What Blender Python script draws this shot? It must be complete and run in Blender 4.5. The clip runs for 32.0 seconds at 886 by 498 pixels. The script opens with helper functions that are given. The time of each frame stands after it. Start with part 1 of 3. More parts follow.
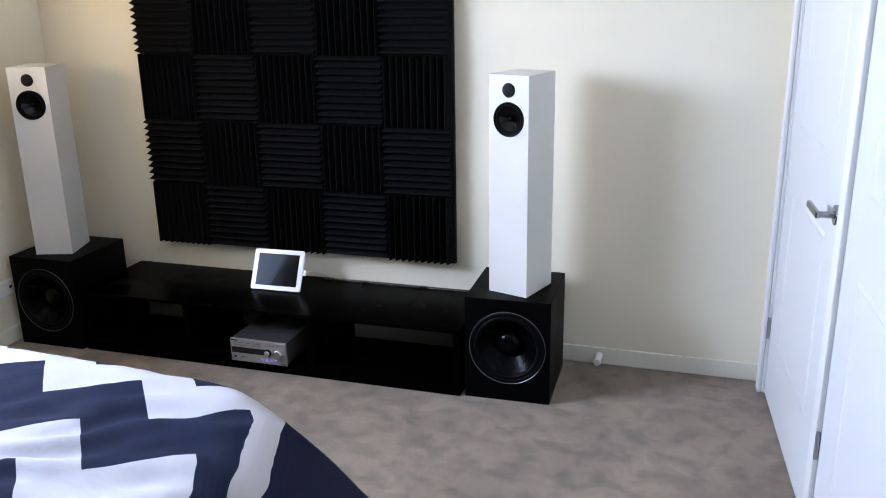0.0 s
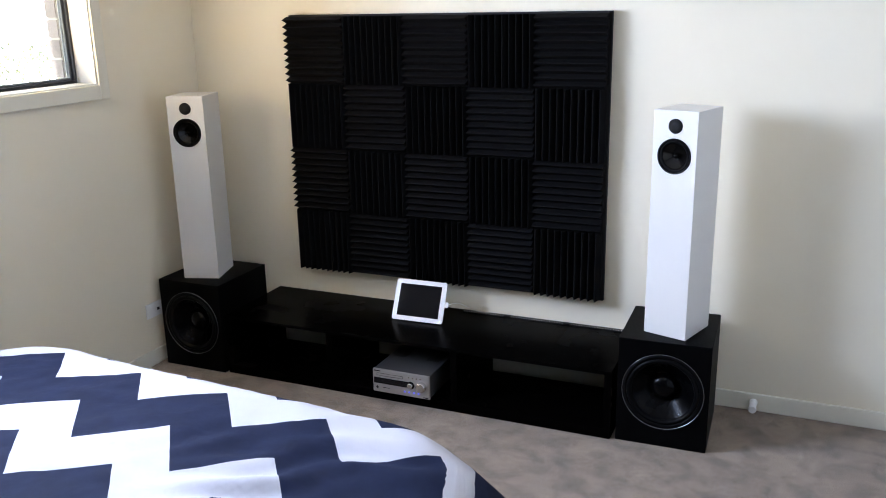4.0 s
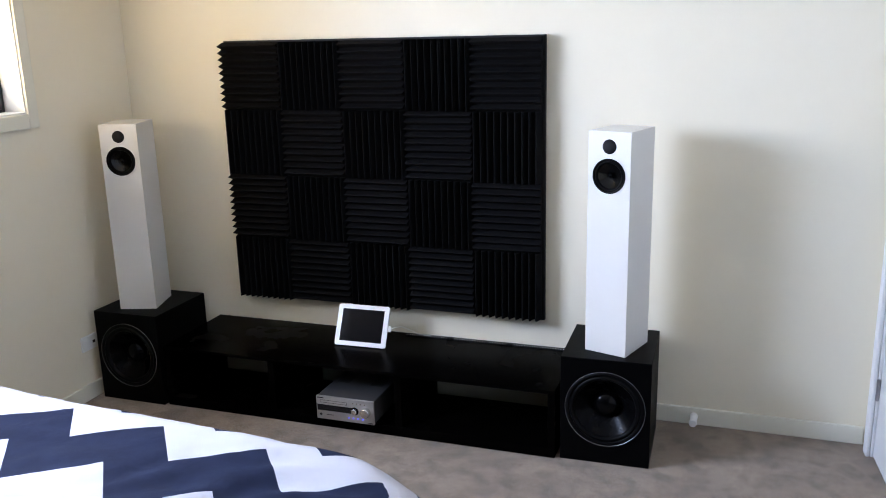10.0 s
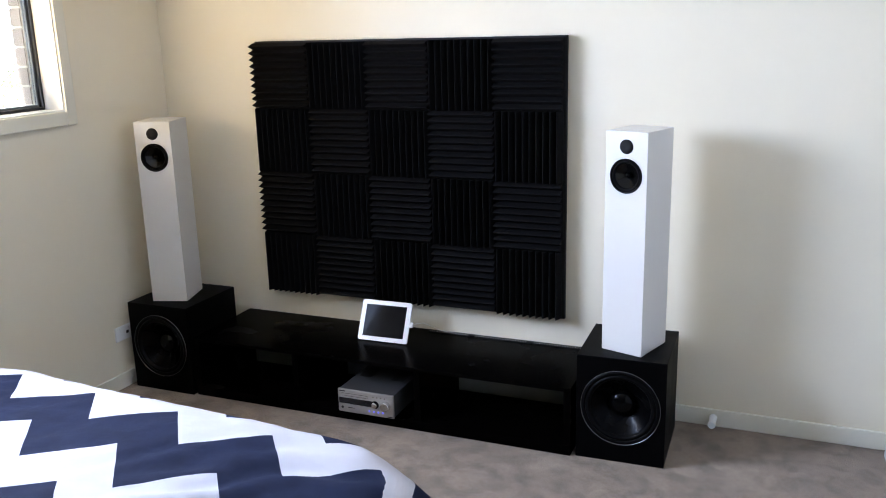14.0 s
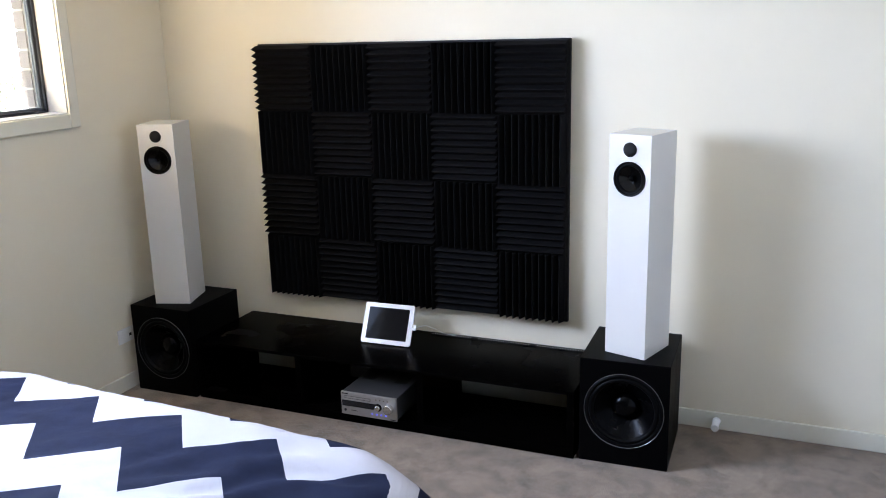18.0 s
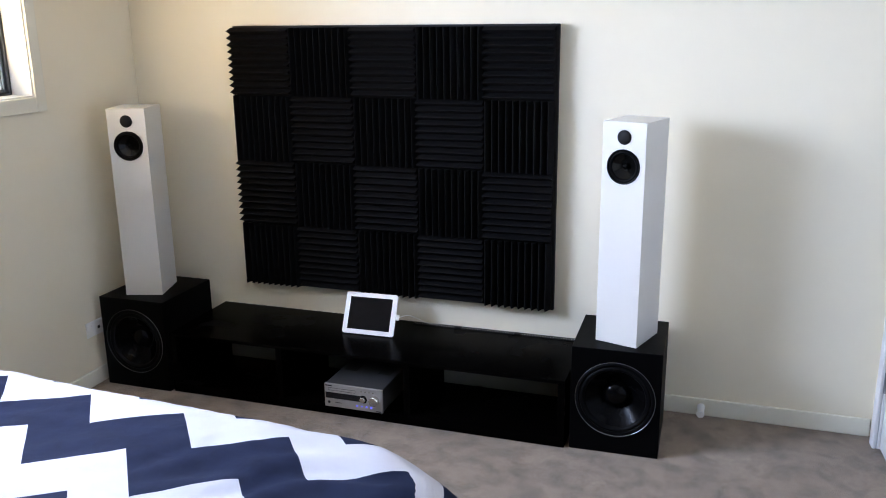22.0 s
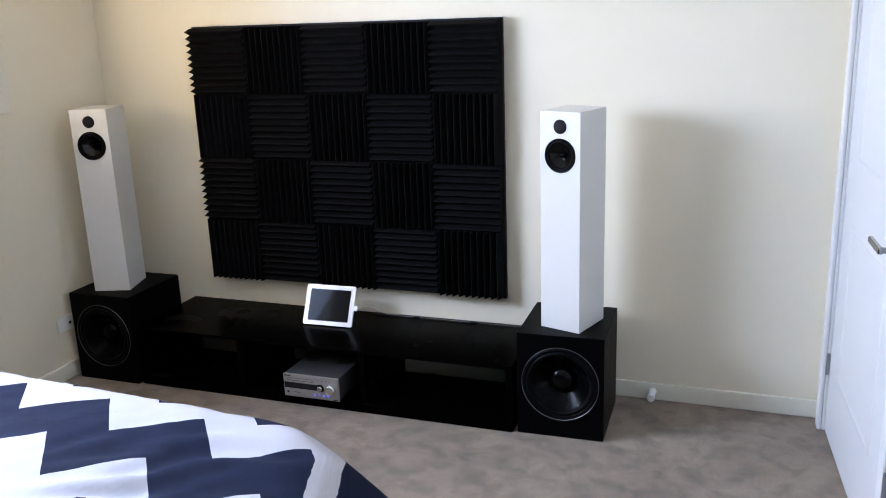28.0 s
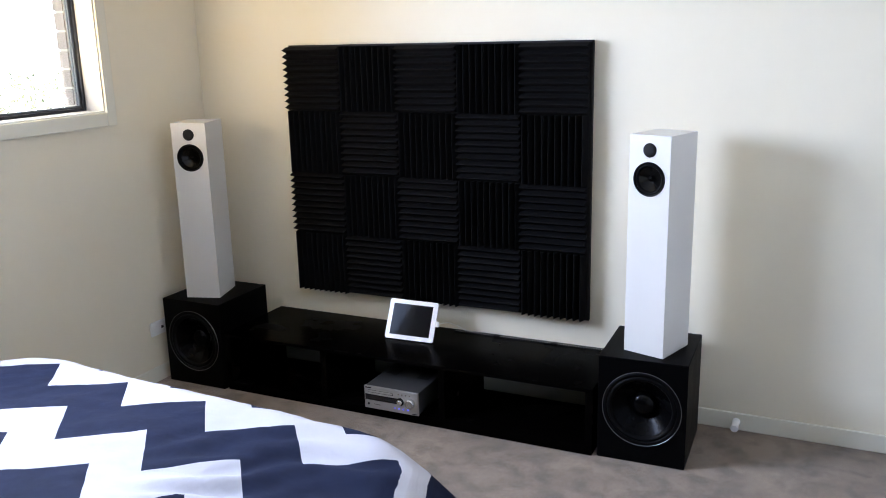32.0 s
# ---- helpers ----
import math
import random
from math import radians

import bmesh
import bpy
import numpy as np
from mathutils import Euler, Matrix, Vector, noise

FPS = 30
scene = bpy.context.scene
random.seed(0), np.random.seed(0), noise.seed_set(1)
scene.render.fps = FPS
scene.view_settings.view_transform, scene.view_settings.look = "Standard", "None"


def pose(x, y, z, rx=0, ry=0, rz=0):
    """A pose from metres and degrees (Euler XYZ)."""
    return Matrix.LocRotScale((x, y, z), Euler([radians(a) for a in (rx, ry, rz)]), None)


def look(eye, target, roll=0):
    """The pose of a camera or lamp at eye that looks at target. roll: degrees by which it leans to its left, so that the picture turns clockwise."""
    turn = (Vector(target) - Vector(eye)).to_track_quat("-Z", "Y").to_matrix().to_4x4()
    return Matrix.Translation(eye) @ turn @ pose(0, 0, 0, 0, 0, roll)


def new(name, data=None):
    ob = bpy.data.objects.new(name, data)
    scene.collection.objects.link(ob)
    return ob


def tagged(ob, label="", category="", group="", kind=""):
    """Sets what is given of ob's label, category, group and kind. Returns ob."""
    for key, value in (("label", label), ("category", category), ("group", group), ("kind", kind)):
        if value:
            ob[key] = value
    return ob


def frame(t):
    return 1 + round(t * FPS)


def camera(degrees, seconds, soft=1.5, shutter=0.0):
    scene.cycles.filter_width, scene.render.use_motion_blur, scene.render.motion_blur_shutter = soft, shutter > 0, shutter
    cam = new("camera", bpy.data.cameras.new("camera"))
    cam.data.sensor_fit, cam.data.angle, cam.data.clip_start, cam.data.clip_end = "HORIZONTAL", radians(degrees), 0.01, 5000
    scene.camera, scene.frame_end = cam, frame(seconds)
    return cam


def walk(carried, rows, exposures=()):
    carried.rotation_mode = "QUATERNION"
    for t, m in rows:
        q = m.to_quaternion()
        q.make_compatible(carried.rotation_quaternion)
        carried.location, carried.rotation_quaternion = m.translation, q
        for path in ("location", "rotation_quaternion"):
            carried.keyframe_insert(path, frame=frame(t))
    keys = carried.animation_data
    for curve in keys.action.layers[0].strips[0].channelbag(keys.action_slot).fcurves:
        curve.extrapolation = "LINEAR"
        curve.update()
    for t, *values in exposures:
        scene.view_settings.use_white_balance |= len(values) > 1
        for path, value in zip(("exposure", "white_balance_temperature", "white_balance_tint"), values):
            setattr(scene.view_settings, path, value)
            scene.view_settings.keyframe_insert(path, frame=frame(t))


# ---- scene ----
cam = camera(54.4, 32.0, soft=1.0)
PATH = [
    (0, (0.229, -0.259, 1.671), (-0.345, 1.56, 1.069), -1.0),
    (0.5, (0.223, -0.274, 1.698), (-0.425, 1.539, 1.156), -2.1),
    (1, (0.202, -0.3, 1.678), (-0.564, 1.461, 1.119), -2.1),
    (1.5, (0.189, -0.304, 1.682), (-0.597, 1.447, 1.12), -1.2),
    (2, (0.183, -0.301, 1.683), (-0.616, 1.447, 1.13), -0.9),
    (2.5, (0.186, -0.294, 1.686), (-0.596, 1.461, 1.128), -1.4),
    (3, (0.164, -0.291, 1.69), (-0.623, 1.465, 1.144), -0.8),
    (3.5, (0.096, -0.271, 1.699), (-0.691, 1.478, 1.131), -0.1),
    (4, (-0.051, -0.28, 1.711), (-0.814, 1.485, 1.16), -1.1),
    (4.5, (-0.137, -0.276, 1.695), (-0.838, 1.516, 1.15), -1.0),
    (6.5, (0.034, -0.307, 1.718), (-0.736, 1.464, 1.195), -0.9),
    (7, (0.052, -0.293, 1.714), (-0.735, 1.472, 1.201), -0.5),
    (7.5, (0.108, -0.284, 1.719), (-0.529, 1.542, 1.21), -0.8),
    (8, (0.138, -0.281, 1.724), (-0.405, 1.581, 1.236), -1.5),
    (8.5, (0.116, -0.282, 1.718), (-0.491, 1.559, 1.228), -1.3),
    (9, (0.073, -0.28, 1.72), (-0.608, 1.538, 1.238), -1.4),
    (9.5, (0.027, -0.274, 1.714), (-0.635, 1.548, 1.221), -1.4),
    (10, (-0.031, -0.272, 1.713), (-0.681, 1.551, 1.21), -1.5),
    (10.5, (-0.091, -0.28, 1.707), (-0.777, 1.527, 1.191), -1.7),
    (11, (-0.111, -0.283, 1.706), (-0.799, 1.521, 1.184), -1.2),
    (11.5, (-0.079, -0.281, 1.707), (-0.755, 1.529, 1.188), -1.5),
    (12, (-0.008, -0.281, 1.712), (-0.684, 1.526, 1.182), -1.0),
    (12.5, (0.068, -0.275, 1.709), (-0.588, 1.539, 1.181), -0.1),
    (13, (0.09, -0.287, 1.711), (-0.636, 1.507, 1.21), -0.0),
    (13.5, (0.091, -0.293, 1.71), (-0.686, 1.484, 1.222), -0.7),
    (14, (0.092, -0.283, 1.709), (-0.659, 1.502, 1.211), -1.5),
    (14.5, (0.075, -0.267, 1.704), (-0.656, 1.518, 1.177), -1.7),
    (16.5, (0.043, -0.274, 1.715), (-0.656, 1.526, 1.195), -1.7),
    (17, (0.054, -0.274, 1.72), (-0.656, 1.525, 1.21), -2.0),
    (17.5, (0.075, -0.278, 1.721), (-0.643, 1.521, 1.221), -1.6),
    (18, (0.084, -0.284, 1.715), (-0.67, 1.501, 1.22), -1.5),
    (18.5, (0.072, -0.283, 1.716), (-0.696, 1.493, 1.21), -1.3),
    (19, (0.046, -0.281, 1.714), (-0.703, 1.497, 1.188), -1.2),
    (19.5, (0.005, -0.275, 1.715), (-0.694, 1.521, 1.182), -1.0),
    (20, (-0.058, -0.294, 1.721), (-0.716, 1.516, 1.18), 0.1),
    (20.5, (-0.131, -0.319, 1.715), (-0.761, 1.5, 1.171), -0.1),
    (21, (-0.167, -0.311, 1.712), (-0.833, 1.497, 1.175), 0.2),
    (21.5, (-0.146, -0.297, 1.717), (-0.791, 1.52, 1.184), -0.3),
    (22, (-0.12, -0.295, 1.714), (-0.744, 1.53, 1.185), -0.7),
    (22.5, (-0.104, -0.316, 1.714), (-0.736, 1.51, 1.197), -1.0),
    (23, (-0.099, -0.316, 1.712), (-0.774, 1.497, 1.206), -1.1),
    (23.5, (-0.081, -0.304, 1.713), (-0.724, 1.517, 1.19), -2.0),
    (24, (-0.087, -0.3, 1.717), (-0.722, 1.522, 1.192), -1.6),
    (24.5, (-0.084, -0.293, 1.719), (-0.704, 1.534, 1.194), -1.7),
    (25, (-0.097, -0.323, 1.708), (-0.702, 1.501, 1.154), -1.7),
    (25.5, (-0.09, -0.325, 1.711), (-0.712, 1.492, 1.152), -2.1),
    (26, (-0.069, -0.308, 1.708), (-0.641, 1.523, 1.14), -0.7),
    (26.5, (0.009, -0.262, 1.71), (-0.606, 1.559, 1.157), -1.3),
    (28.5, (0.205, -0.293, 1.694), (-0.495, 1.504, 1.164), -2.4),
    (29, (0.183, -0.308, 1.687), (-0.589, 1.454, 1.139), -1.9),
    (29.5, (0.175, -0.309, 1.684), (-0.523, 1.47, 1.096), -1.8),
    (30, (0.178, -0.308, 1.688), (-0.502, 1.478, 1.101), -2.3),
    (30.5, (0.193, -0.307, 1.692), (-0.46, 1.497, 1.124), -2.3),
    (31, (0.187, -0.314, 1.684), (-0.505, 1.476, 1.118), -2.4),
    (31.5, (0.176, -0.313, 1.698), (-0.607, 1.447, 1.16), -1.9),
    (32, (0.16, -0.325, 1.709), (-0.669, 1.429, 1.222), -1.4),
]
walk(cam, [(t, look(eye, target, roll)) for t, eye, target, roll in PATH])

# ---- world and lights ----
WALL_N, WALL_W = 3.338, -2.963      # inner faces of the far wall and the window wall
CEIL, SOUTH = 2.45, -4.7
world = bpy.data.worlds.new("sky")
scene.world = world
world.use_nodes = True
wn = world.node_tree.nodes
sky = wn.new("ShaderNodeTexSky")
sky.sky_type, sky.sun_disc = "NISHITA", False
sky.sun_elevation, sky.sun_rotation = radians(54), radians(185)
world.node_tree.links.new(sky.outputs[0], wn["Background"].inputs[0])
wn["Background"].inputs[1].default_value = 0.15

sun = new("sun", bpy.data.lights.new("sun", "SUN"))
sun.data.energy, sun.data.angle, sun.data.color = 4.5, radians(0.5), (1.0, 0.95, 0.86)
sun.matrix_world = look((-0.6, -6.5, 9), (0, 0, 0))


def window_light(name, centre, target, w, h, power, color, spread=180):
    ob = new(name, bpy.data.lights.new(name, "AREA"))
    ob.data.shape, ob.data.size, ob.data.size_y, ob.data.energy, ob.data.color = "RECTANGLE", w, h, power, color
    ob.data.spread = radians(spread)
    ob.matrix_world = look(centre, target)
    return ob


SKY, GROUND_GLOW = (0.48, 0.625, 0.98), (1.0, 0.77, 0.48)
window_light("window_daylight", (WALL_W - 0.09, 1.18, 1.80), (0.5, 1.28, 1.25), 1.06, 0.72, 42, SKY, 126)
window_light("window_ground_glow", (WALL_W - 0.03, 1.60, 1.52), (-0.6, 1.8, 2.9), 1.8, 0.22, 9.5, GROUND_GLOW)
scene.view_settings.exposure = 1.61

# ---- materials ----
def material(name, color, rough=0.5, metal=0.0, vary=0.06, scale=3.0, grain=60.0, grain_amount=0.04, bump=0.0, bump_scale=120.0, specular=0.5, island=0.0):
    """Paint or stuff with broad stains, fine grain and relief, all in metres."""
    m = bpy.data.materials.new(name)
    m.use_nodes = True
    nt = m.node_tree
    n, l = nt.nodes, nt.links
    b = n["Principled BSDF"]
    b.inputs["Metallic"].default_value = metal
    b.inputs["Specular IOR Level"].default_value = specular
    co = n.new("ShaderNodeTexCoord")
    broad, fine = n.new("ShaderNodeTexNoise"), n.new("ShaderNodeTexNoise")
    broad.inputs["Scale"].default_value, broad.inputs["Detail"].default_value = scale, 4
    fine.inputs["Scale"].default_value, fine.inputs["Detail"].default_value = grain, 3
    for t in (broad, fine):
        l.new(co.outputs["Object"], t.inputs["Vector"])
    mix = n.new("ShaderNodeMath")
    mix.operation = "MULTIPLY_ADD"
    l.new(broad.outputs["Fac"], mix.inputs[0])
    mix.inputs[1].default_value, mix.inputs[2].default_value = 2 * vary, 1 - vary
    mix2 = n.new("ShaderNodeMath")
    mix2.operation = "MULTIPLY_ADD"
    l.new(fine.outputs["Fac"], mix2.inputs[0])
    mix2.inputs[1].default_value = 2 * grain_amount
    l.new(mix.outputs[0], mix2.inputs[2])
    last = mix2.outputs[0]
    if island:
        info, add = n.new("ShaderNodeObjectInfo"), n.new("ShaderNodeMath")
        add.operation = "MULTIPLY_ADD"
        l.new(info.outputs["Random"], add.inputs[0])
        add.inputs[1].default_value = island
        l.new(last, add.inputs[2])
        last = add.outputs[0]
    tint = n.new("ShaderNodeVectorMath")
    tint.operation = "SCALE"
    tint.inputs[0].default_value = color
    l.new(last, tint.inputs["Scale"])
    l.new(tint.outputs[0], b.inputs["Base Color"])
    ro = n.new("ShaderNodeMath")
    ro.operation = "MULTIPLY_ADD"
    l.new(broad.outputs["Fac"], ro.inputs[0])
    ro.inputs[1].default_value, ro.inputs[2].default_value = 0.12, rough - 0.06
    l.new(ro.outputs[0], b.inputs["Roughness"])
    if bump:
        tex, bp = n.new("ShaderNodeTexNoise"), n.new("ShaderNodeBump")
        tex.inputs["Scale"].default_value, tex.inputs["Detail"].default_value = bump_scale, 5
        l.new(co.outputs["Object"], tex.inputs["Vector"])
        bp.inputs["Strength"].default_value, bp.inputs["Distance"].default_value = bump, 0.004
        l.new(tex.outputs["Fac"], bp.inputs["Height"])
        l.new(bp.outputs["Normal"], b.inputs["Normal"])
    return m


def glowing(name, color, strength):
    m = material(name, color, 0.3)
    b = m.node_tree.nodes["Principled BSDF"]
    b.inputs["Emission Color"].default_value, b.inputs["Emission Strength"].default_value = (*color, 1), strength
    return m


PAINT = material("cream_wall_paint", (0.735, 0.675, 0.53), 0.62, vary=0.02, scale=1.2, grain=30, grain_amount=0.008, bump=0.05, bump_scale=260, specular=0.3)
CEILING_PAINT = material("white_ceiling_paint", (0.76, 0.74, 0.68), 0.8, vary=0.02, scale=1.0, grain_amount=0.01)
TRIM = material("white_gloss_trim", (0.66, 0.655, 0.635), 0.35, vary=0.02, scale=2.0, grain_amount=0.01)
TRIM_WARM = material("cream_trim_paint", (0.69, 0.665, 0.555), 0.45, vary=0.02, scale=2.0, grain_amount=0.01)
DOOR = material("white_door_paint", (0.58, 0.58, 0.57), 0.38, vary=0.02, scale=1.5, grain=200, grain_amount=0.012, bump=0.04, bump_scale=180)


def carpet_pile():
    """Cut pile: brushed light and dark patches, finer tufts and a rough nap."""
    m = material("taupe_carpet", (0.2, 0.17, 0.14), 0.95, bump=1.0, bump_scale=380, specular=0.1)
    nt = m.node_tree
    n, l = nt.nodes, nt.links
    b = n["Principled BSDF"]
    co = n.new("ShaderNodeTexCoord")

    def layer(scale, detail, distort, low, high, dark, light):
        t, r = n.new("ShaderNodeTexNoise"), n.new("ShaderNodeMapRange")
        t.inputs["Scale"].default_value, t.inputs["Detail"].default_value, t.inputs["Distortion"].default_value = scale, detail, distort
        l.new(co.outputs["Object"], t.inputs["Vector"])
        l.new(t.outputs["Fac"], r.inputs["Value"])
        for k, v in zip(("From Min", "From Max", "To Min", "To Max"), (low, high, dark, light)):
            r.inputs[k].default_value = v
        return r.outputs["Result"]

    total = layer(3.2, 3, 0.4, 0.35, 0.65, 0.86, 1.12)
    for other in (layer(10.0, 5, 0.3, 0.34, 0.58, 0.70, 1.10), layer(70.0, 3, 0.3, 0.3, 0.7, 0.90, 1.10), layer(380.0, 2, 0.0, 0.3, 0.7, 0.72, 1.28)):
        k = n.new("ShaderNodeMath")
        k.operation = "MULTIPLY"
        l.new(total, k.inputs[0])
        l.new(other, k.inputs[1])
        total = k.outputs[0]
    tint = n.new("ShaderNodeVectorMath")
    tint.operation = "SCALE"
    tint.inputs[0].default_value = (0.232, 0.176, 0.127)
    l.new(total, tint.inputs["Scale"])
    l.new(tint.outputs[0], b.inputs["Base Color"])
    b.inputs["Sheen Weight"].default_value = 0.2
    return m


CARPET = carpet_pile()
FOAM = material("charcoal_foam", (0.0044, 0.0045, 0.0050), 0.95, vary=0.10, scale=6, grain=500, grain_amount=0.10, bump=0.12, bump_scale=700, specular=0.06, island=0.12)
BOARD = material("black_board", (0.004, 0.004, 0.0045), 0.6, vary=0.1, scale=8, specular=0.2)
SATIN_WHITE = material("satin_white_lacquer", (0.61, 0.595, 0.56), 0.32, vary=0.012, scale=4, grain_amount=0.006)
SUB_BLACK = material("black_ash_vinyl", (0.0009, 0.0009, 0.0010), 0.45, vary=0.2, scale=12, grain=160, grain_amount=0.2, bump=0.12, bump_scale=260, specular=0.035)
# grey that paints in the dimness of the wall behind the bench
BACK = material("dim_wall_grey", (0.26, 0.25, 0.225), 0.75, vary=0.15, scale=8, grain=200, grain_amount=0.1, specular=0.2)
DIODE = material("unlit_diode_cell", (0.62, 0.60, 0.54), 0.4, vary=0.1, scale=60)
POLY_CONE = material("glossy_dark_cone", (0.0022, 0.0021, 0.0020), 0.16, vary=0.1, scale=30, specular=0.22)
BENCH_BLACK = material("black_brown_veneer", (0.0006, 0.0005, 0.00045), 0.26, vary=0.2, scale=5, grain=90, grain_amount=0.2, bump=0.02, bump_scale=200, specular=0.015)
CONE = material("black_coated_cone", (0.0012, 0.0012, 0.0014), 0.27, vary=0.2, scale=20, specular=0.05)
RUBBER = material("black_rubber", (0.0017, 0.0017, 0.0019), 0.45, vary=0.1, scale=20, specular=0.06)
DUST_CAP = material("glossy_black_cap", (0.0012, 0.0012, 0.0013), 0.2, vary=0.05, scale=30, specular=0.10)
RING = material("grey_metal_ring", (0.13, 0.13, 0.13), 0.35, metal=0.7, vary=0.05, scale=20)
MESH_BLACK = material("black_tweeter_mesh", (0.006, 0.006, 0.0065), 0.55, specular=0.15, grain=900, grain_amount=0.5, bump=0.4, bump_scale=900)
HANDLE_CHROME = material("satin_chrome_handle", (0.30, 0.30, 0.31), 0.24, metal=1.0, vary=0.05, scale=30)
CHROME = material("brushed_chrome", (0.62, 0.62, 0.62), 0.22, metal=1.0, vary=0.05, scale=30)
HINGE = material("dull_steel", (0.32, 0.32, 0.33), 0.4, metal=0.9, vary=0.1, scale=40)
SILVER = material("champagne_silver_panel", (0.40, 0.387, 0.365), 0.33, metal=0.75, vary=0.05, scale=30, grain=400, grain_amount=0.06)
CASE = material("dark_grey_steel_case", (0.050, 0.049, 0.050), 0.5, metal=0.3, vary=0.1, scale=14, grain=500, grain_amount=0.1)
DISPLAY = material("dark_display_glass", (0.006, 0.006, 0.008), 0.08)
INK = material("dark_print", (0.008, 0.008, 0.008), 0.6)
TABLET_WHITE = material("white_tablet_bezel", (0.80, 0.80, 0.81), 0.16, vary=0.01, scale=20, grain_amount=0.0)
SCREEN = material("dark_glass_screen", (0.006, 0.006, 0.007), 0.06, specular=0.09)
PLASTIC = material("white_plastic", (0.78, 0.78, 0.76), 0.35, vary=0.02, scale=20, grain_amount=0.01)
DARK_ALU = material("charcoal_window_frame", (0.020, 0.022, 0.030), 0.4, metal=0.2, vary=0.08, scale=14)
GREY_ALU = material("grey_sash_profile", (0.10, 0.115, 0.13), 0.4, metal=0.3, vary=0.08, scale=14)
BLUE_LED = glowing("blue_indicator", (0.16, 0.18, 1.0), 0.30)
BRICK = material("grey_brown_brick", (0.25, 0.225, 0.22), 0.9, vary=0.25, scale=25, grain=220, grain_amount=0.2, bump=0.6, bump_scale=180, island=0.3)
MORTAR = material("pale_mortar", (0.62, 0.60, 0.56), 0.95, vary=0.1, scale=40, bump=0.4)
LAWN = material("dry_lawn", (0.27, 0.27, 0.18), 0.95, vary=0.3, scale=2, grain=60, grain_amount=0.3)
LEAF = material("hedge_leaf", (0.34, 0.36, 0.24), 0.6, vary=0.4, scale=8, grain=40, grain_amount=0.2)
STEM = material("hedge_stem", (0.14, 0.10, 0.07), 0.9)
BED_BASE = material("black_bed_base", (0.02, 0.02, 0.022), 0.8, vary=0.1)
MATTRESS = material("white_mattress_ticking", (0.75, 0.74, 0.72), 0.85, vary=0.04)

GLASS = bpy.data.materials.new("window_glass")
GLASS.use_nodes = True
gb = GLASS.node_tree.nodes["Principled BSDF"]
gb.inputs["Transmission Weight"].default_value, gb.inputs["Roughness"].default_value, gb.inputs["IOR"].default_value = 1.0, 0.0, 1.45


